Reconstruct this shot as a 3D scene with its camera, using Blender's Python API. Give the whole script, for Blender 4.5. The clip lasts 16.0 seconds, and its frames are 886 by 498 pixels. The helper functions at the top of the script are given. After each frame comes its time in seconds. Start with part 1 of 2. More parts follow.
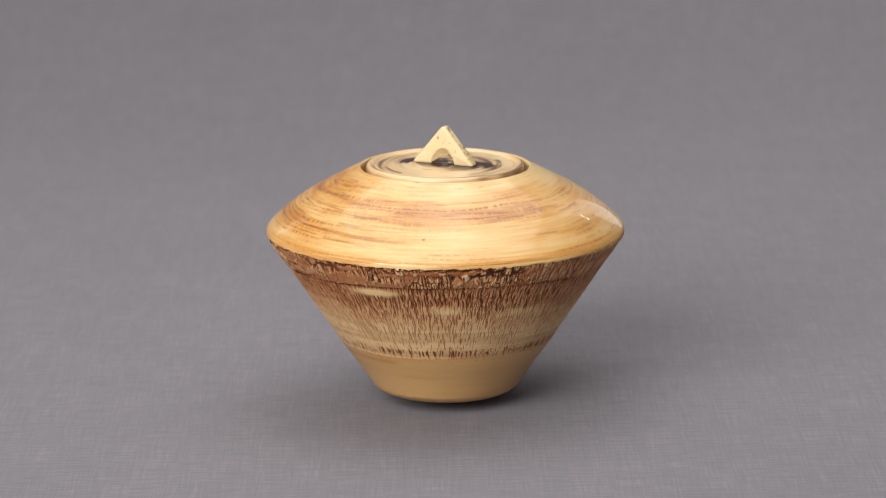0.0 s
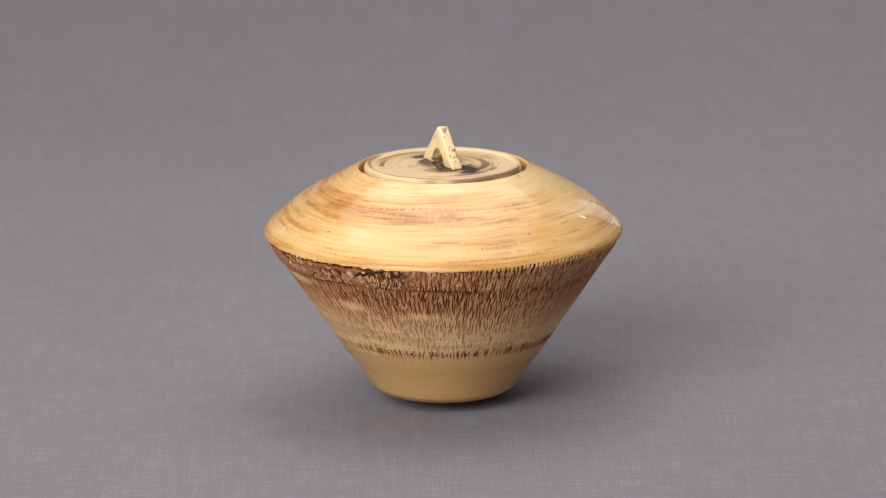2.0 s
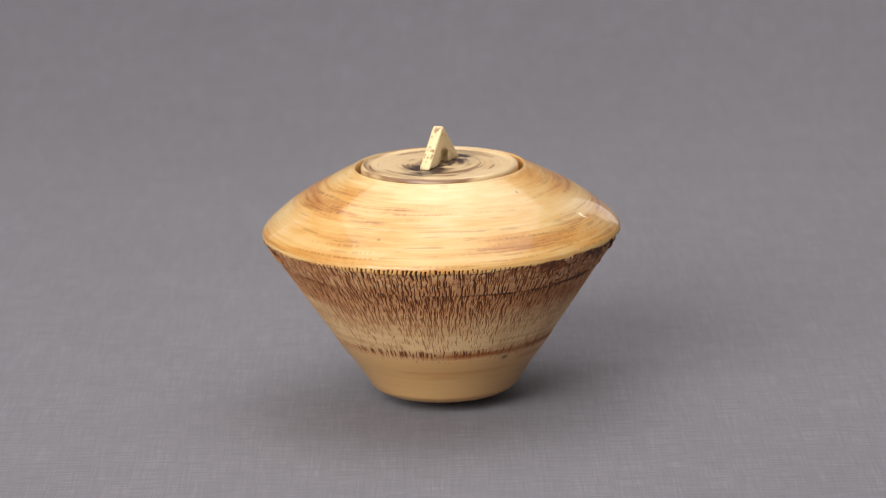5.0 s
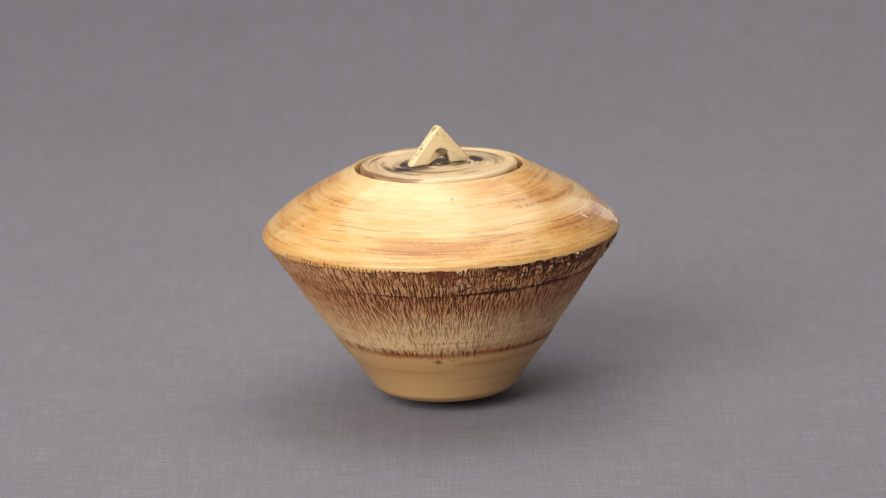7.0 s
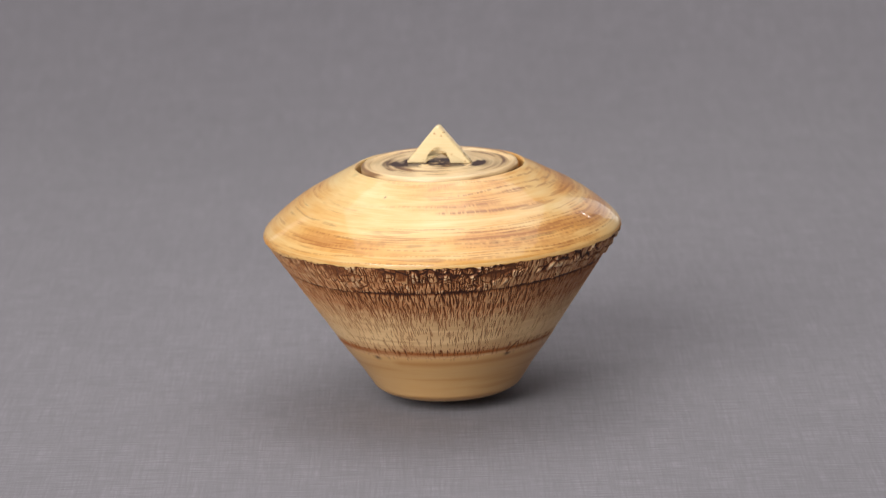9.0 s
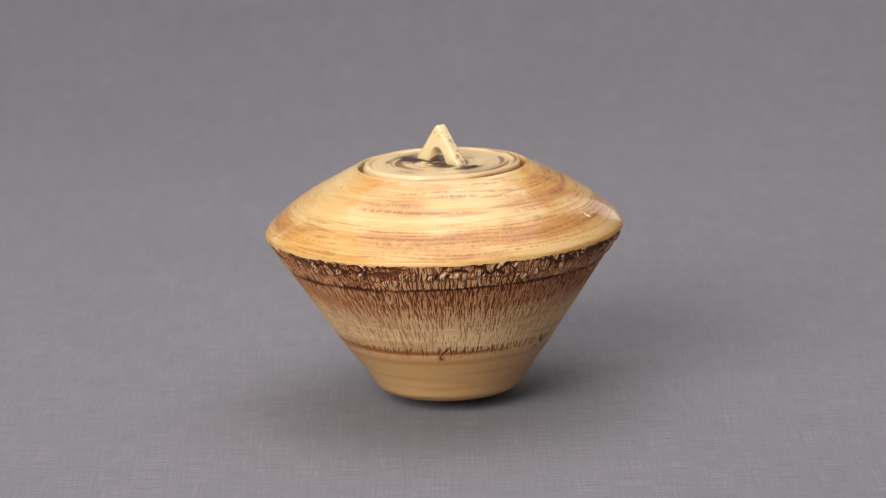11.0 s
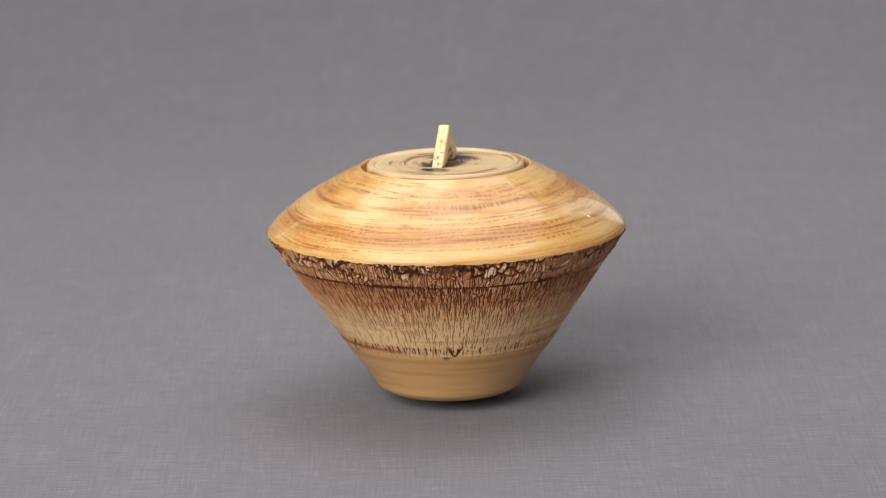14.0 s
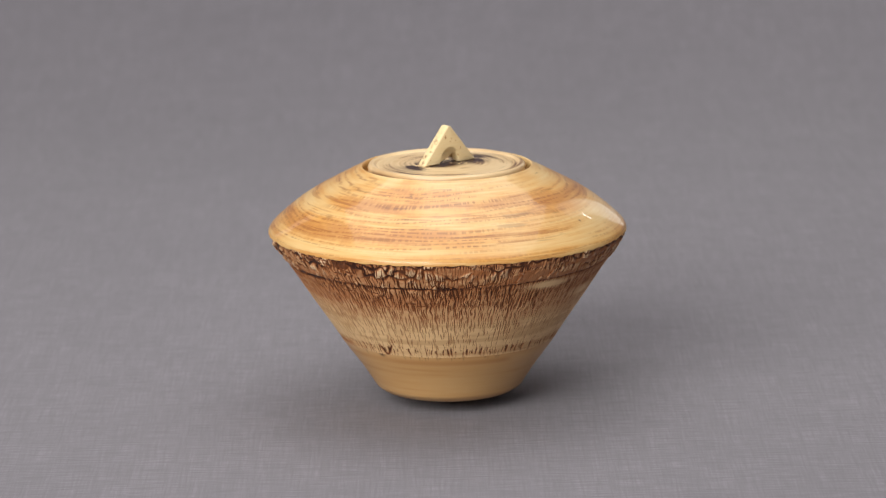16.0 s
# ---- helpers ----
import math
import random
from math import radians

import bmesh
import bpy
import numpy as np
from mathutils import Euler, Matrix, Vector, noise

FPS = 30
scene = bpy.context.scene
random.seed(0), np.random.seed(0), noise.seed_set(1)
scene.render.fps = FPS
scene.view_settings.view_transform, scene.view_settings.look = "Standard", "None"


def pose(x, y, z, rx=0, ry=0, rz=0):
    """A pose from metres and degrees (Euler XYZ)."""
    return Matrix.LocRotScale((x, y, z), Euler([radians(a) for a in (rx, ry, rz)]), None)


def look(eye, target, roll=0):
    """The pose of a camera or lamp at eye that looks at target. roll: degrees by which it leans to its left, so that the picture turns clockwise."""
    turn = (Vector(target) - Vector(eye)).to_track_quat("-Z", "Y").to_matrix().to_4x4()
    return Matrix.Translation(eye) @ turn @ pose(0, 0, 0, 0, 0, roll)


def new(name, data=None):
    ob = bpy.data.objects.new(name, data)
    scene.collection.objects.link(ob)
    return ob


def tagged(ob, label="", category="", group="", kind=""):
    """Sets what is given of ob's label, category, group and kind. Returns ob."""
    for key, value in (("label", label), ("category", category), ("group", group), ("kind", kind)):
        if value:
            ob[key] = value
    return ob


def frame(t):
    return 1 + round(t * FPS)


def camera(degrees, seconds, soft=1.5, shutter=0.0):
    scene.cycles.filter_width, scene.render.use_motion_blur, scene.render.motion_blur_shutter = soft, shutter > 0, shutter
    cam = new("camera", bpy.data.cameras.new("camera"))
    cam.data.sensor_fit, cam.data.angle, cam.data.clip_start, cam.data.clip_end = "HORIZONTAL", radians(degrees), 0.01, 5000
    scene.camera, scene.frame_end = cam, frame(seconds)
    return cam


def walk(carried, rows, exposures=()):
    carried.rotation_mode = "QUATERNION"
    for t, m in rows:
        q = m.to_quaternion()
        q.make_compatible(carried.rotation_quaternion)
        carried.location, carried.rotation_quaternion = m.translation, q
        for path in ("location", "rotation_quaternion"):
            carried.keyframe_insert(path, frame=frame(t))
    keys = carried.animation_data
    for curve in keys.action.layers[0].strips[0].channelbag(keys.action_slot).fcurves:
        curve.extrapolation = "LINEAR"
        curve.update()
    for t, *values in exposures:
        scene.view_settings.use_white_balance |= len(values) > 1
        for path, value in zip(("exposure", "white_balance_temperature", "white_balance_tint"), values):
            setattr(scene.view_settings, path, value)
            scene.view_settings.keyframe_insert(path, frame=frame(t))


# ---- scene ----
# The camera stands still; the urn turns on its spot.
cam = camera(12.5, 16.0, soft=1.05)
cam.data.dof.use_dof, cam.data.dof.focus_distance, cam.data.dof.aperture_fstop = True, 2.68, 10.0
EYE = look((-0.0011, -2.7614, 0.7361), (-0.0011, 0.0, 0.1031), -1.3)
walk(cam, [(0.0, EYE), (16.0, EYE)])

# ---- light: a studio with soft lamps overhead, in front and at both sides ----
world = bpy.data.worlds.new("studio_air")
world.use_nodes = True
world.node_tree.nodes["Background"].inputs["Color"].default_value = (0.9, 0.93, 1.0, 1)
world.node_tree.nodes["Background"].inputs["Strength"].default_value = 0.25
scene.world = world


def soft_lamp(name, eye, target, width, height, power, colour=(1, 1, 1), roll=0):
    data = bpy.data.lights.new(name, "AREA")
    data.shape, data.size, data.size_y = "RECTANGLE", width, height
    data.energy, data.color = power, colour
    ob = new(name, data)
    ob.matrix_world = look(eye, target, roll)
    return ob


soft_lamp("top_softbox", (0.0, 0.40, 1.75), (0.0, 0.40, 0.0), 2.1, 2.2, 29.5, (1.0, 0.985, 0.96))
soft_lamp("top_core", (0.0, 0.42, 1.72), (0.0, 0.42, 0.0), 0.46, 1.0, 2.2, (1.0, 0.985, 0.96))
soft_lamp("front_softbox", (-1.40, -2.55, 1.72), (-0.35, -0.10, 0.05), 2.4, 1.8, 126, (1.0, 0.99, 0.975))
soft_lamp("right_strip", (0.77, 1.37, 0.68), (0.0, 0.0, 0.12), 0.19, 1.25, 0.85, (1.0, 0.98, 0.96), 24)
soft_lamp("right_lamp", (1.16, 1.55, 1.09), (0.0, 0.0, 0.12), 0.04, 0.10, 0.14, (1.0, 1.0, 1.0), -25)
soft_lamp("left_strip", (-1.13, 1.61, 0.75), (0.0, 0.0, 0.12), 0.12, 0.8, 0.28, (1.0, 0.98, 0.96))


# ---- numbers for turned and cracked wood ----
def wrap_noise(a, b, period, seed):
    """Smooth noise from 0 to 1 on a lattice that closes round the turn: a in cells out of period, b in cells."""
    table = np.random.RandomState(seed).rand(period, 257)
    ia, ib = np.floor(a).astype(int), np.floor(b).astype(int)
    fa, fb = a - ia, b - ib
    fa, fb = fa * fa * (3 - 2 * fa), fb * fb * (3 - 2 * fb)
    i0, i1, j0, j1 = ia % period, (ia + 1) % period, ib % 257, (ib + 1) % 257
    low = table[i0, j0] * (1 - fa) + table[i1, j0] * fa
    high = table[i0, j1] * (1 - fa) + table[i1, j1] * fa
    return low * (1 - fb) + high * fb


def layered(turn, v, period, rate, seed, layers=3):
    """Noise in several layers: turn from 0 to 1 round the axis, v in metres, rate in cells a metre."""
    total, weight = 0, 0
    for k in range(layers):
        total = total + wrap_noise(turn * period * 2 ** k, v * rate * 2 ** k + 31.7 * k, period * 2 ** k, seed + k) / 1.7 ** k
        weight += 1 / 1.7 ** k
    return total / weight


def cells(turn, v, period, rate, seed, jitter=0.9):
    """Cell pattern closed round the turn: distance to the nearest joint (in cells) and a random number for each cell."""
    rng = np.random.RandomState(seed)
    px, py, tone = rng.rand(period, 257), rng.rand(period, 257), rng.rand(period, 257)
    a, b = turn * period, v * rate
    ia, ib = np.floor(a).astype(int), np.floor(b).astype(int)
    d1, d2, cell = np.full(a.shape, 9.0), np.full(a.shape, 9.0), np.zeros(a.shape)
    for di in (-1, 0, 1):
        for dj in (-1, 0, 1):
            i, j = (ia + di) % period, (ib + dj) % 257
            d = np.hypot(ia + di + 0.5 + jitter * (px[i, j] - 0.5) - a, ib + dj + 0.5 + jitter * (py[i, j] - 0.5) - b)
            nearer = d < d1
            d2 = np.where(nearer, d1, np.minimum(d2, d))
            cell = np.where(nearer, tone[i, j], cell)
            d1 = np.where(nearer, d, d1)
    return d2 - d1, cell


def ticks(turn, v, period, rate, seed, half, width, density, lean=0.5):
    """Short upright cracks, one a cell at most: half their length and their width in cells, density from 0 to 1 how many there are."""
    rng = np.random.RandomState(seed)
    px, py, there, long, slant = (rng.rand(period, 257) for _ in range(5))
    a, b = turn * period, v * rate
    ia, ib = np.floor(a).astype(int), np.floor(b).astype(int)
    mask = np.zeros(a.shape)
    for di in (-1, 0, 1):
        for dj in (-1, 0, 1):
            i, j = (ia + di) % period, (ib + dj) % 257
            db = ib + dj + py[i, j] - b
            da = ia + di + px[i, j] - a + lean * (slant[i, j] - 0.5) * db
            reach = half * (0.5 + long[i, j])
            taper = np.clip(1.05 - (db / reach) ** 2, 0.02, 1)
            body = np.exp(-(da / (width * (0.6 + 0.8 * slant[i, j]) * taper)) ** 2) * step(0.0, 0.35, taper)
            mask = np.maximum(mask, body * (there[i, j] < density))
    return mask


def comb(turn, z, count, seed, start, shortest, longest, width):
    """A row of upright cracks hanging from the height start, count of them round the urn, each with its own length, place and width."""
    rng = np.random.RandomState(seed)
    shift, drop, reach, thick = (rng.rand(count) for _ in range(4))
    k = np.floor(turn * count).astype(int) % count
    off = turn * count - np.floor(turn * count) - 0.5 - 0.4 * (shift[k] - 0.5)
    below = start - z - 0.0012 * drop[k]
    length = shortest + (longest - shortest) * reach[k]
    taper = np.clip(1.0 - 0.6 * below / length, 0.1, 1)
    return np.exp(-(off / (width * (0.6 + 0.8 * thick[k]) * taper)) ** 2) * step(0.0, 0.0006, below) * (1 - step(0.8, 1.0, below / length))


def step(low, high, x):
    s = np.clip((x - low) / (high - low), 0, 1)
    return s * s * (3 - 2 * s)


def blob(turn, z, at, height, wide, tall):
    """A soft spot centred at the body angle at (degrees) and height (m)."""
    d = (turn * 360 - at + 180) % 360 - 180
    return np.exp(-(d / wide) ** 2 - ((z - height) / tall) ** 2)


def turned(name, radii, heights, around, marks=None, relief=None):
    """A surface of revolution with fine rings. marks(turn, s, r, z) gives named numbers for the material, relief(...) an outward shift."""
    radii, heights = np.array(radii, float), np.array(heights, float)
    rings = len(radii)
    turn = np.arange(around) / around
    grid_turn, r = np.meshgrid(turn, radii)
    z = np.repeat(heights[:, None], around, 1)
    values = marks(grid_turn, r, z) if marks else {}
    out = relief(grid_turn, r, z, values) if relief else 0 * r
    dr, dz = np.gradient(radii), np.gradient(heights)
    size = np.hypot(dr, dz) + 1e-12
    rr, zz = r + out * (dz / size)[:, None], z - out * (dr / size)[:, None]
    angle = grid_turn * 2 * np.pi
    co = np.stack([rr * np.cos(angle), rr * np.sin(angle), zz], -1).reshape(-1, 3)
    i, j = np.meshgrid(np.arange(rings - 1), np.arange(around), indexing="ij")
    k = (j + 1) % around
    quads = np.stack([i * around + j, i * around + k, (i + 1) * around + k, (i + 1) * around + j], -1).reshape(-1, 4)
    mesh = bpy.data.meshes.new(name)
    mesh.vertices.add(len(co))
    mesh.vertices.foreach_set("co", co.ravel())
    mesh.loops.add(quads.size)
    mesh.loops.foreach_set("vertex_index", quads.ravel().astype(np.int32))
    mesh.polygons.add(len(quads))
    mesh.polygons.foreach_set("loop_start", np.arange(0, quads.size, 4, dtype=np.int32))
    mesh.polygons.foreach_set("loop_total", np.full(len(quads), 4, dtype=np.int32))
    mesh.polygons.foreach_set("use_smooth", np.ones(len(quads), dtype=bool))
    mesh.update(calc_edges=True)
    for key, value in values.items():
        attribute = mesh.attributes.new(key, "FLOAT", "POINT")
        attribute.data.foreach_set("value", value.astype(np.float32).ravel())
    mesh.validate()
    return mesh


# ---- materials ----
def material(name, rough=0.5):
    mat = bpy.data.materials.new(name)
    mat.use_nodes = True
    tree = mat.node_tree
    shader = tree.nodes["Principled BSDF"]
    shader.inputs["Roughness"].default_value = rough
    return mat, tree, shader


def add(tree, kind, **settings):
    node = tree.nodes.new(kind)
    for key, value in settings.items():
        if key == "data_type":
            node.data_type = value
        elif key == "blend_type":
            node.blend_type = value
        elif key == "operation":
            node.operation = value
        elif key == "attribute_name":
            node.attribute_name = value
    return node


def noise_node(tree, coords, scale, stretch=(1, 1, 1), detail=4, roughness=0.6):
    mapping = add(tree, "ShaderNodeMapping")
    mapping.inputs["Scale"].default_value = stretch
    tree.links.new(coords, mapping.inputs["Vector"])
    node = add(tree, "ShaderNodeTexNoise")
    node.inputs["Scale"].default_value, node.inputs["Detail"].default_value = scale, detail
    node.inputs["Roughness"].default_value = roughness
    tree.links.new(mapping.outputs["Vector"], node.inputs["Vector"])
    return node.outputs["Fac"]


def span(tree, value, low, high, to_low=0.0, to_high=1.0):
    node = add(tree, "ShaderNodeMapRange")
    for key, x in zip(("From Min", "From Max", "To Min", "To Max"), (low, high, to_low, to_high)):
        node.inputs[key].default_value = x
    tree.links.new(value, node.inputs["Value"])
    return node.outputs["Result"]


def mixed(tree, factor, a, b, blend="MIX"):
    node = add(tree, "ShaderNodeMix", data_type="RGBA", blend_type=blend)
    for socket, x in ((node.inputs[0], factor), (node.inputs[6], a), (node.inputs[7], b)):
        if hasattr(x, "default_value"):
            tree.links.new(x, socket)
        elif isinstance(x, (int, float)):
            socket.default_value = x
        else:
            socket.default_value = (*x, 1)
    return node.outputs[2]


def bumped(tree, shader, height, strength, distance):
    node = add(tree, "ShaderNodeBump")
    node.inputs["Strength"].default_value, node.inputs["Distance"].default_value = strength, distance
    tree.links.new(height, node.inputs["Height"])
    tree.links.new(node.outputs["Normal"], shader.inputs["Normal"])


def marked(tree, name):
    return add(tree, "ShaderNodeAttribute", attribute_name=name).outputs["Fac"]


def lacquered(shader, coat=0.6, rough=0.12):
    shader.inputs["Coat Weight"].default_value, shader.inputs["Coat Roughness"].default_value = coat, rough


def wood(name, pale, honey, brown, dark, coat=0.5, coat_rough=0.035, spots=(0.60, 0.70, 0.0)):
    """Lacquered turned wood: marks honey, stain and speck on the mesh colour it; fine grain comes from noise."""
    mat, tree, shader = material(name, 0.42)
    coords = add(tree, "ShaderNodeTexCoord").outputs["Object"]
    grain = noise_node(tree, coords, 60, (1, 1, 14), 5)
    mottle = noise_node(tree, coords, 22, (1, 1, 3), 3)
    colour = mixed(tree, marked(tree, "honey"), pale, honey)
    colour = mixed(tree, span(tree, grain, 0.35, 0.75, 0, 0.45), colour, honey)
    colour = mixed(tree, span(tree, mottle, 0.4, 0.7, 0, 0.3), colour, pale)
    colour = mixed(tree, marked(tree, "stain"), colour, brown)
    colour = mixed(tree, marked(tree, "speck"), colour, dark)
    low, high, strength = spots
    if strength:
        colour = mixed(tree, span(tree, noise_node(tree, coords, 300, (1, 1, 0.8), 2), low, high, 0, strength), colour, brown)
    tree.links.new(colour, shader.inputs["Base Color"])
    bumped(tree, shader, grain, 0.06, 0.0004)
    lacquered(shader, coat, coat_rough)
    return mat


PALE, HONEY, BROWN, DARK = (0.765, 0.560, 0.265), (0.66, 0.325, 0.076), (0.43, 0.155, 0.030), (0.10, 0.032, 0.010)
shoulder_wood = wood("lacquered_pale_wood", PALE, HONEY, BROWN, DARK)
foot_wood = wood("tan_turned_wood", (0.67, 0.400, 0.165), (0.62, 0.32, 0.105), BROWN, DARK, 0.3, 0.25)
lid_wood = wood("grey_cream_lid_wood", (0.76, 0.56, 0.315), (0.62, 0.40, 0.19), (0.17, 0.065, 0.025), (0.035, 0.012, 0.009), 0.3, 0.08)
handle_wood = wood("pale_handle_wood", (0.84, 0.66, 0.37), (0.78, 0.54, 0.24), BROWN, DARK, 0.3, 0.2, (0.65, 0.71, 0.85))
handle_edge_wood = wood("spotted_handle_edge", (0.84, 0.66, 0.37), (0.76, 0.50, 0.22), (0.24, 0.08, 0.02), DARK, 0.3, 0.2, (0.54, 0.64, 0.8))


def bark_material():
    mat, tree, shader = material("cracked_bark_wood", 0.55)
    coords = add(tree, "ShaderNodeTexCoord").outputs["Object"]
    grain = noise_node(tree, coords, 90, (1, 1, 3), 5)
    mottle = noise_node(tree, coords, 45, (1, 1, 0.7), 4)
    colour = mixed(tree, marked(tree, "cream"), (0.53, 0.240, 0.100), (0.80, 0.545, 0.275))
    colour = mixed(tree, span(tree, grain, 0.45, 0.8, 0, 0.4), colour, (0.80, 0.56, 0.30))
    colour = mixed(tree, span(tree, mottle, 0.45, 0.72, 0, 0.3), colour, (0.42, 0.18, 0.07))
    colour = mixed(tree, marked(tree, "rust"), colour, (0.34, 0.105, 0.025))
    colour = mixed(tree, marked(tree, "flake"), colour, (0.72, 0.53, 0.32))
    crack = marked(tree, "crack")
    colour = mixed(tree, span(tree, crack, 0.0, 0.55), colour, (0.28, 0.090, 0.026))
    colour = mixed(tree, span(tree, crack, 0.40, 1.0), colour, (0.050, 0.014, 0.005))
    rim = mixed(tree, span(tree, noise_node(tree, coords, 30, (1, 1, 8), 4), 0.35, 0.65), (0.71, 0.46, 0.185), (0.58, 0.27, 0.070))
    colour = mixed(tree, marked(tree, "edge"), colour, rim)
    tree.links.new(colour, shader.inputs["Base Color"])
    bumped(tree, shader, grain, 0.2, 0.0006)
    lacquered(shader, 0.10, 0.22)
    shader.inputs["Specular IOR Level"].default_value = 0.3
    return mat


bark_wood = bark_material()


def cloth_material():
    mat, tree, shader = material("grey_linen", 0.9)
    coords = add(tree, "ShaderNodeTexCoord").outputs["UV"]
    weft = noise_node(tree, coords, 1.0, (38, 330, 1), 3, 0.65)
    warp = noise_node(tree, coords, 1.0, (560, 20, 1), 3, 0.65)
    slub = noise_node(tree, coords, 1.0, (16, 230, 1), 2)
    ridge = noise_node(tree, coords, 1.0, (150, 7, 1), 3)
    streak = noise_node(tree, coords, 1.0, (7, 26, 1), 3)
    cloud = noise_node(tree, coords, 1.0, (5, 3, 1), 3)
    colour = mixed(tree, span(tree, weft, 0.22, 0.78), (0.137, 0.125, 0.141), (0.278, 0.256, 0.285))
    colour = mixed(tree, span(tree, warp, 0.34, 0.66, 0, 0.6), colour, (0.137, 0.125, 0.137))
    colour = mixed(tree, span(tree, slub, 0.68, 0.80, 0, 0.3), colour, (0.364, 0.344, 0.366))
    colour = mixed(tree, span(tree, ridge, 0.35, 0.68, 0, 0.42), colour, (0.150, 0.139, 0.153))
    colour = mixed(tree, span(tree, streak, 0.35, 0.65, 0, 0.20), colour, (0.137, 0.126, 0.141))
    colour = mixed(tree, span(tree, cloud, 0.35, 0.65, 0, 0.20), colour, (0.137, 0.127, 0.142))
    tree.links.new(colour, shader.inputs["Base Color"])
    shader.inputs["Sheen Weight"].default_value = 0.1
    bumped(tree, shader, weft, 0.35, 0.001)
    return mat


grey_linen = cloth_material()


def plain_material(name, colour, rough=0.9):
    mat, tree, shader = material(name, rough)
    coords = add(tree, "ShaderNodeTexCoord").outputs["Object"]
    tone = noise_node(tree, coords, 3, (1, 1, 1), 5)
    tree.links.new(mixed(tree, span(tree, tone, 0.3, 0.7, 0, 0.2), colour, tuple(c * 0.8 for c in colour)), shader.inputs["Base Color"])
    return mat


wall_paint = plain_material("studio_wall_paint", (0.42, 0.42, 0.43))


# ---- the studio and its cloth ----
def part(name, mesh, mat, parent=None, label=""):
    ob = new(name, mesh)
    mesh.materials.append(mat)
    ob.parent = parent
    return tagged(ob, label)


def box_mesh(name, low, high):
    bm = bmesh.new()
    bmesh.ops.create_cube(bm, size=1)
    for v in bm.verts:
        v.co = [a + (b - a) * (c + 0.5) for a, b, c in zip(low, high, v.co)]
    mesh = bpy.data.meshes.new(name)
    bm.to_mesh(mesh)
    bm.free()
    return mesh


def setting(name, low, high, label):
    return tagged(part(name, box_mesh(name, low, high), wall_paint), label, name.split("_")[0], kind="structure")


setting("floor", (-3.6, -4.6, -0.12), (3.6, 3.6, -0.0083), "plain grey studio floor under the linen")
setting("wall_north", (-3.6, 3.6, -0.12), (3.6, 3.75, 3.2), "plain grey studio wall behind the linen")
setting("wall_south", (-3.6, -4.75, -0.12), (3.6, -4.6, 3.2), "plain grey studio wall behind the camera")
setting("wall_west", (-3.75, -4.75, -0.12), (-3.6, 3.75, 3.2), "plain grey studio side wall")
setting("wall_east", (3.6, -4.75, -0.12), (3.75, 3.75, 3.2), "plain grey studio side wall")
setting("ceiling", (-3.75, -4.75, 3.2), (3.75, 3.75, 3.35), "plain grey studio ceiling")


def linen_sweep():
    """One sheet that lies flat under the urn and sweeps up behind it in a wide curve."""
    start, radius, steps, level = 0.9, 1.9, 48, -0.0050
    line = [(-3.6 + (start + 3.6) * k / 40, level) for k in range(41)]
    line += [(start + radius * math.sin(a), level + radius - radius * math.cos(a)) for a in (radians(88) * k / steps for k in range(1, steps + 1))]
    line.append((line[-1][0] + 0.02, 2.9))
    bm = bmesh.new()
    uv = bm.loops.layers.uv.new("cloth")
    columns, rows, length = 60, [], 0.0
    lengths = [0.0]
    for a, b in zip(line, line[1:]):
        length += math.hypot(b[0] - a[0], b[1] - a[1])
        lengths.append(length)
    for y, z in line:
        rows.append([bm.verts.new((-3.0 + 6.0 * k / columns, y, z)) for k in range(columns + 1)])
    for i in range(len(rows) - 1):
        for k in range(columns):
            face = bm.faces.new((rows[i][k], rows[i][k + 1], rows[i + 1][k + 1], rows[i + 1][k]))
            face.smooth = True
            for loop, (p, q) in zip(face.loops, ((i, k), (i, k + 1), (i + 1, k + 1), (i + 1, k))):
                loop[uv].uv = (-3.0 + 6.0 * q / columns, lengths[p])
    mesh = bpy.data.meshes.new("linen_cloth")
    bm.to_mesh(mesh)
    bm.free()
    ob = part("backdrop", mesh, grey_linen)
    thick = ob.modifiers.new("thickness", "SOLIDIFY")
    thick.thickness, thick.offset = 0.003, -1
    return tagged(ob, "grey woven linen cloth swept up behind the urn", "backdrop", kind="structure")


linen_sweep()

# ---- the urn ----
urn = tagged(new("urn"), "turned pale wood urn with cracked bark band and lid", "urn")
PROFILE = [(0.0028, 0.0405), (0.0036, 0.0440), (0.0054, 0.0480), (0.008, 0.0514), (0.012, 0.0540), (0.023, 0.0612), (0.038, 0.0723), (0.056, 0.0844),
           (0.074, 0.0966), (0.094, 0.1099), (0.104, 0.1168), (0.1115, 0.1222), (0.1150, 0.1244), (0.1172, 0.1252), (0.1195, 0.1247),
           (0.1235, 0.1216), (0.129, 0.1157), (0.136, 0.1072), (0.144, 0.0955), (0.152, 0.0808), (0.158, 0.0695), (0.1622, 0.0608)]


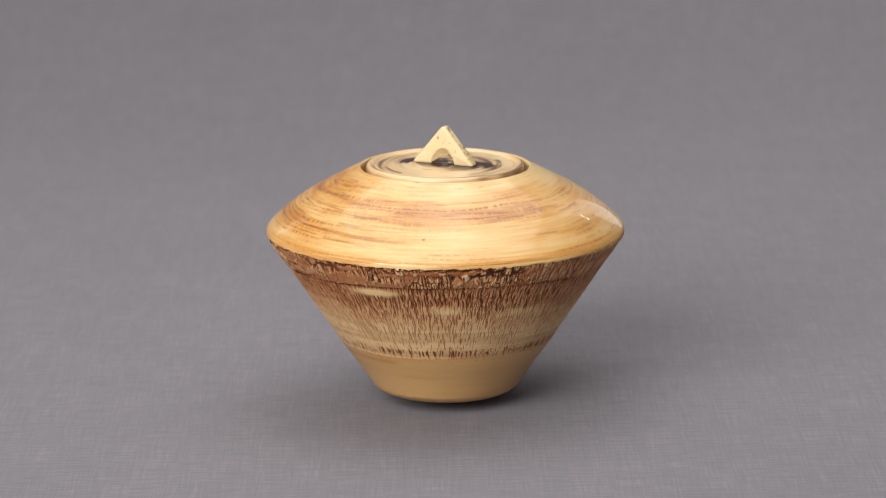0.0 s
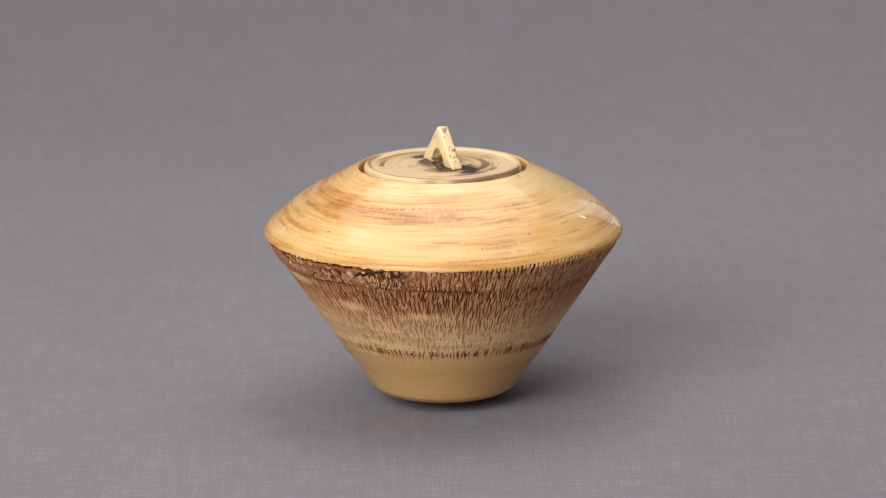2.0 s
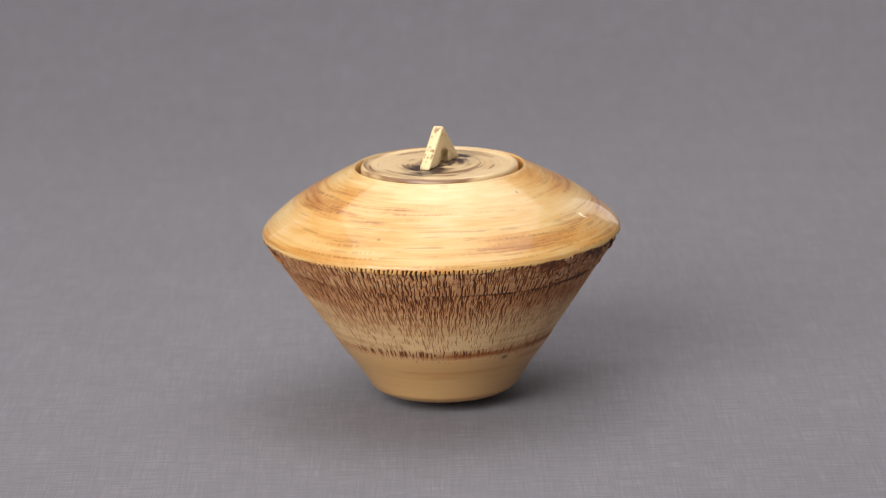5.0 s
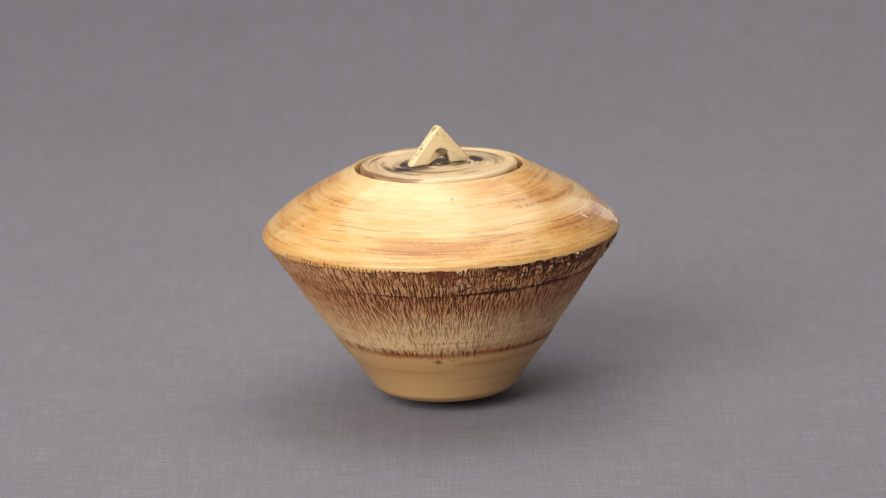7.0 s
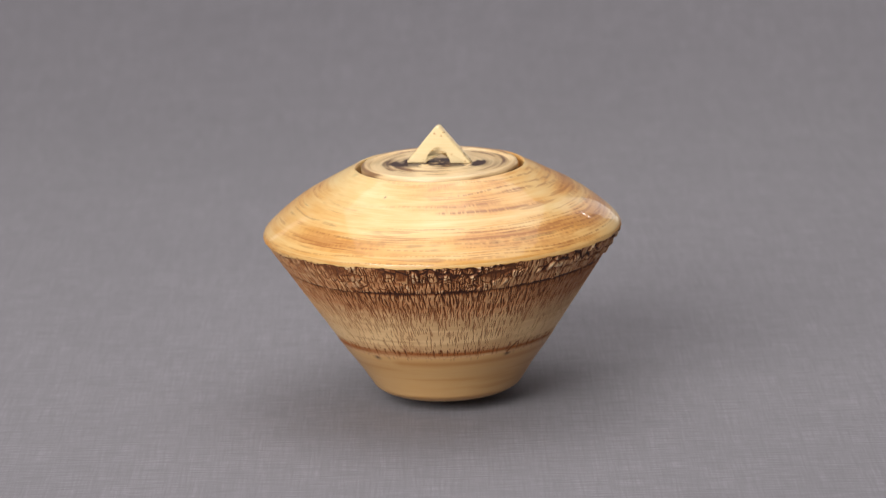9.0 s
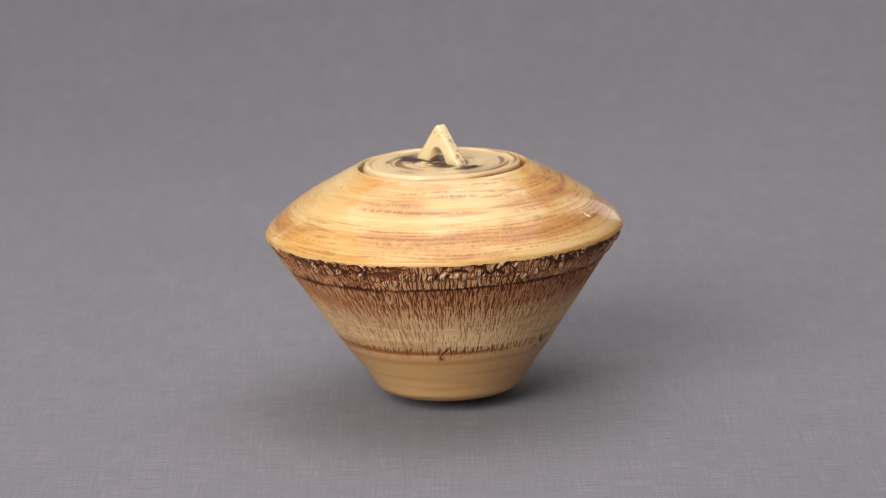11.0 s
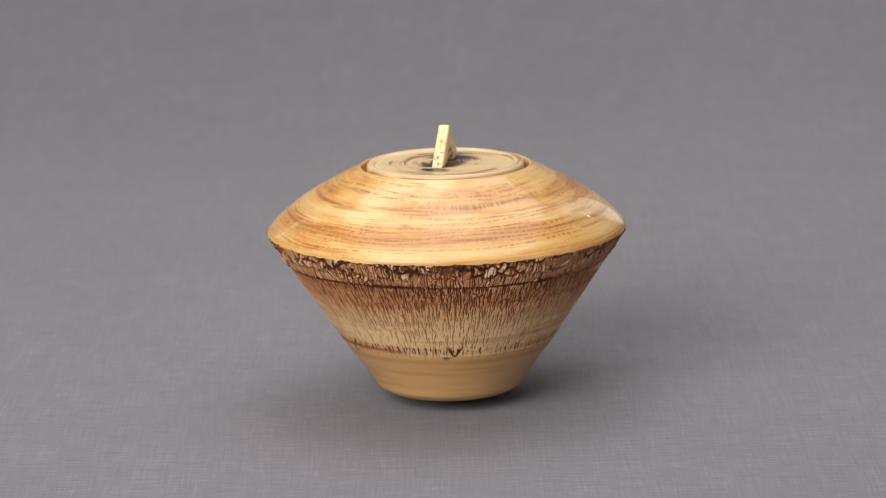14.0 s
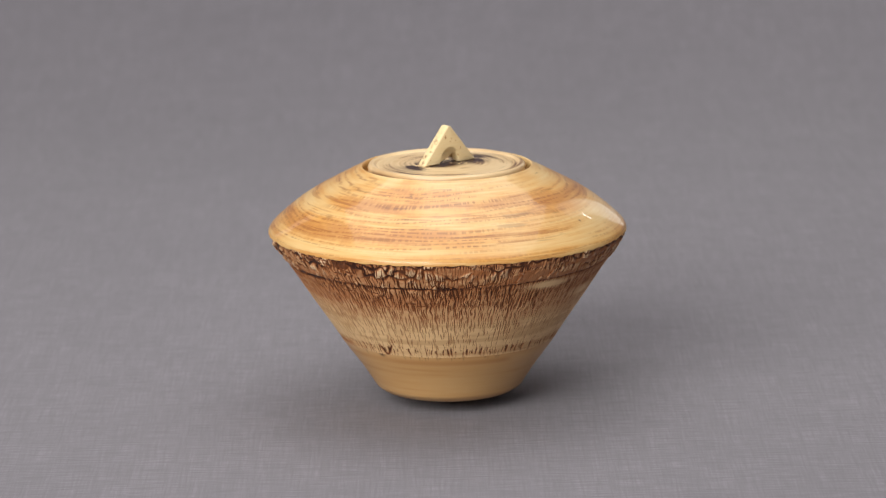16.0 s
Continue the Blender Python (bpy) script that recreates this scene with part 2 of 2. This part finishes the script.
def smooth_profile(low, high, count):
    """Radii and heights along the urn's outline between two heights, as a smooth curve."""
    z, r = (np.array(x) for x in zip(*PROFILE))
    along = np.concatenate([[0], np.cumsum(np.hypot(np.diff(z), np.diff(r)))])
    fine = np.linspace(0, along[-1], 1200)
    # a cubic through the points, its slopes taken from their neighbours
    k = np.clip(np.searchsorted(along, fine, "right") - 1, 0, len(z) - 2)
    gap = along[k + 1] - along[k]
    u = (fine - along[k]) / gap
    curve = []
    for values in (z, r):
        slope = np.gradient(values, along)
        curve.append((2 * u ** 3 - 3 * u ** 2 + 1) * values[k] + (u ** 3 - 2 * u ** 2 + u) * gap * slope[k]
                     + (3 * u ** 2 - 2 * u ** 3) * values[k + 1] + (u ** 3 - u ** 2) * gap * slope[k + 1])
    kernel = np.hanning(23)
    kernel /= kernel.sum()
    pad = 11
    ends = lambda x: np.concatenate([2 * x[0] - x[pad:0:-1], x, 2 * x[-1] - x[-2:-pad - 2:-1]])
    zf, rf = (np.convolve(ends(x), kernel, "valid") for x in curve)
    a, b = np.interp([low, high], zf, fine)
    s = np.linspace(a, b, count)
    return np.interp(s, fine, rf), np.interp(s, fine, zf)


BARK_TOP, BARK_FOOT = 0.1196, 0.0425


def shoulder_marks(turn, r, z):
    """Growth rings run round the shoulder: orange bands and thin brown lines broken into dots."""
    bow = 0.0016 * (layered(turn, z * 0, 3, 1, 7, 3) - 0.5)
    ring = z + bow
    streak = layered(turn, ring, 9, 230, 11, 4)
    fine = layered(turn, ring, 16, 620, 15, 3)
    wide = layered(turn, z, 6, 45, 31, 3)
    band_high = np.exp(-((ring - 0.1495) / 0.0055) ** 2) * (1 - 0.85 * blob(turn, z, 42, 0.15, 45, 0.05))
    band_low = np.exp(-((ring - 0.1315) / 0.0045) ** 2) * np.clip(0.25 + blob(turn, z, 120, 0.13, 95, 0.05), 0, 1)
    band_rim = np.exp(-((ring - 0.1205) / 0.0035) ** 2) * 0.75
    patches = (0.9 * blob(turn, z, -22, 0.146, 16, 0.006) + 0.9 * blob(turn, z, 112, 0.153, 16, 0.006) + 0.8 * blob(turn, z, 196, 0.154, 20, 0.007)
               + 0.8 * blob(turn, z, -52, 0.147, 24, 0.005) + 0.7 * blob(turn, z, 170, 0.134, 40, 0.006) + 0.6 * blob(turn, z, 250, 0.150, 25, 0.01)
               + 0.7 * blob(turn, z, 30, 0.1285, 40, 0.004))
    orange = np.clip(0.75 * band_high + 0.9 * band_low + band_rim + patches, 0, 1.2)
    thread = layered(turn, ring, 14, 1150, 17, 3)
    pore = layered(turn, z, 330, 560, 19, 2)
    ring = ring + 0.0005 * (layered(turn, z, 60, 200, 23, 2) - 0.5)
    cloudy = layered(turn, ring, 11, 75, 13, 3)
    grain = 0.26 * streak + 0.36 * cloudy + 0.20 * fine + 0.18 * thread
    warm = np.clip(orange + 0.6 * blob(turn, z * 0, 130, 0, 85, 1), 0, 1)
    honey = np.clip(step(0.34, 0.70, grain + 0.22 * (wide - 0.5) + 0.11 * orange) * (0.40 + 0.60 * np.clip(warm + wide, 0, 1)) + 0.28 * warm, 0, 1)
    # rows of pores: each growth ring is a line broken into dots
    phase = ring * 400 + 4.0 * layered(turn, ring, 6, 90, 33, 2)
    row, number = np.exp(-(((phase % 1) - 0.5) / 0.2) ** 2), np.floor(phase)
    here = step(0.50, 0.70, 0.55 * wrap_noise(turn * 12, number * 1.37 + 0.5, 12, 35) + 0.45 * cloudy + 0.10 * warm)
    dots = step(0.36, 0.58, wrap_noise(turn * 600 + 0.37 * number, number * 3.1 + 0.5, 600, 36))
    rows = row * here * np.clip(0.2 + warm, 0, 1) * (0.5 + 0.5 * step(0.42, 0.58, layered(turn, ring, 9, 60, 38, 2)))
    stain = np.clip(step(0.50, 0.72, grain + 0.07 * orange + 0.12 * (pore - 0.5)) * (0.08 + 0.55 * warm) + 0.75 * rows * (0.25 + 0.75 * dots), 0, 0.9)
    lines = step(0.55, 0.64, 0.35 * fine + 0.65 * layered(turn, ring, 18, 1300, 29, 2)) * step(0.40, 0.60, streak * 0.6 + 0.4 * warm)
    runs = step(0.46, 0.62, layered(turn, ring, 22, 260, 28, 2))
    stain = np.clip(stain + 0.40 * lines * runs, 0, 0.9)
    speck = 0.12 * lines * runs + 0.32 * rows * dots
    long_lines = step(0.68, 0.78, layered(turn, ring, 14, 760, 37, 2)) * step(0.50, 0.66, layered(turn, ring, 34, 150, 39, 3))
    pores = 0.0
    for at, height in ((-98, 0.1345), (187, 0.155), (47, 0.155), (-20, 0.135)):
        pores = pores + blob(turn, z, at, height, 0.6, 0.0006)
    speck = np.clip(speck + 0.30 * long_lines + 0.7 * pores, 0, 1)
    return {"honey": honey, "stain": stain, "speck": speck}


def foot_marks(turn, r, z):
    streak = layered(turn, z, 5, 260, 41, 3)
    ring = np.exp(-((z - 0.0375) / 0.0022) ** 2) * step(0.45, 0.6, layered(turn, z * 0, 5, 1, 47, 2))
    knots = sum(blob(turn, z, at, height, 1.8, 0.0016) for at, height in ((37, 0.0405), (111, 0.0415), (168, 0.0418)))
    low = ticks(turn, z, 170, 150, 49, 0.4, 0.12, 0.55) * step(0.0385, 0.0425, z)
    return {"honey": np.clip(step(0.35, 0.75, streak) * 0.7 + 0.5 * ring, 0, 1), "stain": np.clip(0.42 * ring + 0.15 * step(0.55, 0.75, streak), 0, 1),
            "speck": np.clip(0.95 * knots + 0.6 * low, 0, 1)}


def bark_marks(turn, r, z):
    """The bark side: a jagged pale lip, a flaky dark band under it, a thin black line below, upright cracks that thin out downwards, and a rusty ring."""
    def around(at, wide):
        return blob(turn, z * 0, at, 0, wide, 1)

    wander = (layered(turn, z, 120, 260, 51, 2) - 0.5) * 0.0022
    warp = turn + wander
    slow = layered(turn, z, 8, 45, 55, 3)
    patch = layered(turn, z, 26, 120, 57, 3)
    # how the band under the lip looks changes round the urn: combed ticks, black chunks with flakes, smooth rust
    combed = np.clip(1.2 * around(-8, 36), 0, 1)
    rusty = np.clip(1.3 * around(-88, 34) + 0.9 * around(222, 22) + 0.5 * around(150, 16), 0, 1)
    chunky = np.clip((1 - combed) * (0.55 + 0.6 * around(125, 70) + 0.4 * around(-85, 40)), 0, 1)
    teeth = comb(warp, z, 246, 56, BARK_TOP - 0.0028 + 0.0026 * combed, 0.0040, 0.0105, 0.23)
    lip = BARK_TOP - 0.0023 - 0.0018 * combed + 0.0020 * (layered(turn, z * 0, 190, 1, 52, 3) - 0.5) + 0.0008 * (layered(turn, z * 0, 30, 1, 54, 2) - 0.5)
    edge = step(-0.0004 - 0.0015 * combed, 0.0004 + 0.0004 * combed, z - lip) * (1 - (0.5 + 0.5 * combed) * step(0.25, 0.6, teeth))
    border = 0.0978 + 0.0040 * around(-82, 50) + 0.0008 * around(160, 45) - 0.0024 * around(38, 42) + 0.0016 * (layered(turn, z * 0, 11, 1, 81, 3) - 0.5)
    top = step(-0.0006, 0.0006, z - border)
    depth = (BARK_TOP - 0.0018 - z) / (BARK_TOP - 0.0018 - border)
    upper = 1 - step(0.40, 0.66, depth + 0.5 * (patch - 0.5))
    coarse, tone = cells(turn + 2.2 * wander, z + 0.0016 * (layered(turn, z, 150, 300, 59, 2) - 0.5), 230, 190, 61)
    plates, plate_tone = cells(turn + 3.2 * wander, z + 0.0026 * (layered(turn, z, 110, 240, 58, 2) - 0.5), 105, 115, 67)
    gaps = (1 - step(0.05, 0.34, plates)) * step(0.30, 0.48, layered(turn, z, 30, 90, 68, 2)) * chunky * upper
    pits = step(0.54, 0.64, layered(warp, z, 85, 190, 65, 2)) * step(0.36, 0.52, patch) * chunky * upper
    smooth_rust = top * rusty * step(0.46, 0.60, layered(turn, z, 26, 110, 89, 3)) * step(0.12, 0.25, depth)
    crack_cells = (1 - step(0.03, 0.24, coarse)) * step(0.40, 0.56, patch) * (0.45 + 0.45 * chunky)
    crack_long = ticks(warp, z, 310, 150, 63, 0.75, 0.16, 0.9)
    crack_top = np.maximum(np.maximum(0.8 * crack_cells, 0.8 * crack_long), np.maximum((0.3 + 0.7 * combed) * teeth, np.maximum(gaps, 0.65 * pits))) * (1 - 0.8 * smooth_rust)
    bare = np.clip(blob(turn, z, -113, 0.0962, 8, 0.0028) + 0.8 * blob(turn, z, -90, 0.083, 7, 0.004) + 0.7 * blob(turn, z, -60, 0.079, 9, 0.003)
                   + 0.7 * blob(turn, z, 240, 0.096, 8, 0.003), 0, 1)
    netted = np.clip(0.9 * around(190, 45) + 0.5 * around(-75, 40), 0, 1)
    dense = np.clip(step(0.050, 0.090, z) * 0.95 + 0.35 * (patch - 0.5) + 0.12, 0, 1)
    crack_mid = ticks(warp, z, 290, 170, 71, 0.74, 0.18, 0.9 * dense, 0.8) * (0.42 + 0.58 * step(0.066, 0.096, z))
    crack_small = ticks(warp, z, 380, 300, 73, 0.75, 0.16, 0.20 + 0.5 * dense) * (0.40 + 0.2 * step(0.07, 0.09, z))
    net = cells(turn + 2.6 * wander, z, 210, 130, 75)[0]
    crack_net = (1 - step(0.03, 0.22, net)) * netted * step(0.078, 0.090, z + 0.006 * (patch - 0.5)) * step(0.35, 0.5, layered(turn, z, 40, 130, 76, 2))
    foot = np.exp(-((z - 0.0468) / 0.0030) ** 2)
    crack_foot = ticks(warp, z, 180, 130, 77, 0.75, 0.17, 0.75 * foot + 0.1, 0.9) * np.clip(foot * 1.2, 0, 1) * 0.8
    knots = 0.0
    for at, tilt in ((112, 0.7), (171, -0.4), (174, 0.5)):
        knots = knots + blob(turn - tilt * (z - 0.045) / 0.36, z, at, 0.0458, 0.75, 0.0042)
    weight = 0.45 + 0.55 * step(0.25, 0.5, around(75, 75) + 0.6 * around(180, 40))
    line = np.exp(-((z - border) / (0.0007 + 0.0005 * step(0.45, 0.65, layered(turn, z * 0, 17, 1, 86, 2)) + 0.0003 * around(75, 75))) ** 2) * weight
    line = line * (0.45 + 0.55 * step(0.33, 0.58, layered(turn, z * 0, 34, 1, 85, 2))) * (1 - 0.8 * combed)
    hang = ticks(warp, z - border + 0.5, 240, 110, 78, 0.5, 0.18, 0.8, 0.4) * np.exp(-((z - border + 0.0022) / 0.0028) ** 2) * weight
    lower = np.maximum(np.maximum(crack_mid, crack_small), np.maximum(np.maximum(crack_foot, 0.9 * crack_net), hang)) * (1 - bare)
    crack = np.clip(1.25 * crack_top * top + 1.05 * lower * (1 - top) + line + 0.9 * knots, 0, 1) * (1 - edge)
    ring = np.exp(-((z - 0.0455 - 0.0014 * (slow - 0.5)) / 0.0021) ** 2) * (0.25 + 0.75 * step(0.35, 0.6, layered(turn, z * 0, 9, 1, 83, 3) + 0.25 * around(50, 80) - 0.15 * around(215, 60)))
    rings = layered(turn, z, 4, 190, 87, 3)
    cream = np.clip(1.10 - 0.80 * step(0.056, 0.092, z) + 1.3 * (rings - 0.5) + 0.6 * (slow - 0.5) + top * (0.9 * (tone - 0.5)) + bare
                    + 0.9 * combed * top * (1 - step(0.05, 0.5, depth)), 0, 1)
    rust = np.clip(top * step(0.5, 0.85, tone + 0.7 * (patch - 0.5)) * 0.55 + 0.7 * smooth_rust + 0.80 * ring
                   + 0.5 * step(0.07, 0.096, z) * (1 - top) * step(0.35, 0.65, slow) + 0.3 * step(0.5, 0.66, rings) * (1 - top), 0, 1) * (1 - bare)
    pale = top * np.maximum(0.6 * step(0.80, 0.86, tone) * step(0.12, 0.4, coarse), 0.9 * step(0.62, 0.70, plate_tone) * step(0.22, 0.45, plates) * upper) * chunky
    lift = top * ((tone - 0.4) * step(0.03, 0.25, coarse) + 1.2 * pale + (plate_tone - 0.4) * step(0.1, 0.4, plates) * upper) * (0.25 + 0.75 * chunky)
    return {"cream": cream, "rust": rust, "crack": crack, "flake": np.clip(pale * (1 - pits), 0, 1), "lift": lift, "edge": edge}


def bark_relief(turn, r, z, values):
    up = (z - BARK_FOOT) / (BARK_TOP - BARK_FOOT)
    ends = step(0.0, 0.05, up) * (1 - step(0.993, 1.0, up))
    sunk = 0.0006 * step(0.80, 0.95, up)
    return ends * (1 - values["edge"]) * (-0.0008 * values["crack"] + 0.0008 * values["lift"] - 0.0002 - sunk)


def lid_marks(turn, r, z):
    rings = layered(turn, r, 3, 260, 91, 3)
    fine = layered(turn, r, 9, 800, 93, 3)
    wide = layered(turn, r, 7, 90, 95, 3)
    angle = turn * 2 * np.pi
    x, y = r * np.cos(angle - radians(155)), r * np.sin(angle - radians(155))
    near = np.exp(-(x / 0.028) ** 2 - (y / 0.0115) ** 2)
    side = np.exp(-((np.abs(x) - 0.026) / 0.010) ** 2 - (y / 0.016) ** 2)
    outer = np.exp(-((r - 0.0435) / 0.004) ** 2)
    stain = np.clip((0.8 + 0.5 * outer) * step(0.50, 0.62, 0.6 * rings + 0.4 * fine) * step(0.44, 0.58, wide + 0.05 * outer) + near * step(0.42, 0.58, rings), 0, 0.9)
    speck = np.clip(2.4 * near * step(0.38, 0.52, 0.6 * wide + 0.4 * fine) + 1.3 * side * step(0.48, 0.57, 0.5 * wide + 0.5 * rings) + 0.4 * outer * step(0.57, 0.66, 0.6 * rings + 0.4 * wide), 0, 1)
    return {"honey": step(0.4, 0.7, 0.5 * wide + 0.5 * fine), "stain": stain, "speck": speck}


def build_urn():
    rr, zz = smooth_profile(BARK_TOP, 0.1622, 300)
    # the lip turns over and runs down into the mouth
    lip = [(0.0600, 0.1630), (0.0592, 0.1631), (0.0587, 0.1626), (0.0584, 0.1600), (0.0584, 0.1500)]
    rr = np.concatenate([rr, [p[0] for p in lip]])
    zz = np.concatenate([zz, [p[1] for p in lip]])
    part("shoulder", turned("shoulder", rr, zz, 1500, shoulder_marks), shoulder_wood, urn, "glossy pale wood shoulder with brown streaks")
    rr, zz = smooth_profile(BARK_FOOT, BARK_TOP, 270)
    part("bark_band", turned("bark_band", rr, zz, 2400, bark_marks, bark_relief), bark_wood, urn, "brown bark cracked into fine vertical flakes")
    rr, zz = smooth_profile(0.0029, BARK_FOOT, 110)
    # a narrow ring under the rounded edge carries the urn
    under = [(0.0005, -0.0052), (0.0078, -0.0052), (0.0084, -0.0048), (0.0087, -0.0004), (0.0100, 0.0006), (0.0360, 0.0016), (0.0388, 0.0022)]
    rr, zz = np.concatenate([[p[0] for p in under], rr]), np.concatenate([[p[1] for p in under], zz])
    part("foot", turned("foot", rr, zz, 700, foot_marks), foot_wood, urn, "plain tan rounded wooden foot")
    outline = [(0.0005, 0.1646), (0.012, 0.1645), (0.024, 0.1643), (0.036, 0.1640), (0.0450, 0.1639), (0.0478, 0.1638), (0.0486, 0.1634), (0.0492, 0.1637),
               (0.0500, 0.1645), (0.0512, 0.1650), (0.0524, 0.1651), (0.0535, 0.1647), (0.0543, 0.1639), (0.0548, 0.1627), (0.0549, 0.1612), (0.0547, 0.1520),
               (0.0500, 0.1505)]
    r, z = (np.array(x) for x in zip(*outline))
    along = np.concatenate([[0], np.cumsum(np.hypot(np.diff(z), np.diff(r)))])
    s = np.unique(np.concatenate([along, np.linspace(0, along[-1], 110)]))
    lid = part("lid", turned("lid", np.interp(s, along, r)[::-1], np.interp(s, along, z)[::-1], 480, lid_marks), lid_wood, urn,
               "round lid with dark rings and stains")
    handle = part("handle", handle_mesh(), handle_wood, lid, "pale triangular handle with an arched hole")
    handle.data.materials.append(handle_edge_wood)


def handle_mesh():
    """A flat wooden triangle with a rounded tip and an arch cut from its foot, standing on the lid along its own width."""
    half, height, thick, tip = 0.0230, 0.0270, 0.0078, 0.0026
    outline = [(-half, 0.0), (-0.0085, 0.0)]
    outline += [(-0.0085 + 0.0170 * k / 14, 0.0105 * math.sin(math.pi * k / 14) ** 0.7) for k in range(1, 14)]
    outline += [(0.0085, 0.0), (half, 0.0), (half - 0.0006, 0.0016)]
    outline += [(tip * math.cos(a), height - tip * 1.15 + tip * math.sin(a)) for a in (radians(45 + 90 * k / 6) for k in range(7))]
    outline += [(-half + 0.0006, 0.0016)]
    bm = bmesh.new()
    face = bm.faces.new([bm.verts.new((x, -thick / 2, z)) for x, z in outline])
    grown = bmesh.ops.extrude_face_region(bm, geom=[face])
    for v in grown["geom"]:
        if isinstance(v, bmesh.types.BMVert):
            v.co.y += thick
    bmesh.ops.recalc_face_normals(bm, faces=bm.faces)
    sharp = [e for e in bm.edges if len(e.link_faces) == 2 and e.calc_face_angle(0) > 0.9]
    bmesh.ops.bevel(bm, geom=sharp, offset=0.0013, segments=3, affect="EDGES", profile=0.5)
    bmesh.ops.triangulate(bm, faces=[f for f in bm.faces if len(f.verts) > 4])
    for f in bm.faces:
        f.normal_update()
        f.material_index = int(abs(f.normal.x) > 0.45 and f.normal.z > 0.3 and abs(f.normal.y) < 0.5)
    turn = Matrix.Rotation(radians(155), 4, "Z")
    for v in bm.verts:
        v.co = turn @ (v.co + Vector((0, 0, 0.1642)))
    for f in bm.faces:
        f.smooth = True
    mesh = bpy.data.meshes.new("handle")
    bm.to_mesh(mesh)
    bm.free()
    for key in ("honey", "stain", "speck"):
        mesh.attributes.new(key, "FLOAT", "POINT")
    mesh.set_sharp_from_angle(angle=radians(40))
    return mesh


build_urn()


def motions():
    """The urn turns steadily about its axis, standing a little off centre and leaning by a degree."""
    standing = pose(-0.0010, -0.0019, 0.0004, 0.089, 0.941, 0)
    turns = [(0.0, 0.0), (0.5, 9.7), (1.0, 19.2), (1.5, 28.5), (2.0, 37.8), (2.5, 46.8), (3.0, 55.8), (3.5, 65.0), (4.0, 74.2), (6.5, 121.2),
             (7.0, 130.6), (7.5, 139.7), (8.0, 148.7), (8.5, 157.7), (9.0, 167.1), (11.5, 214.0), (12.0, 223.2), (12.5, 232.5), (13.0, 241.6),
             (13.5, 250.7), (14.0, 259.9), (14.5, 268.8), (15.0, 277.8), (15.5, 286.8), (16.0, 296.1)]
    walk(urn, [(t, pose(0, 0, 0, 0, 0, -a) @ standing) for t, a in turns])


motions()
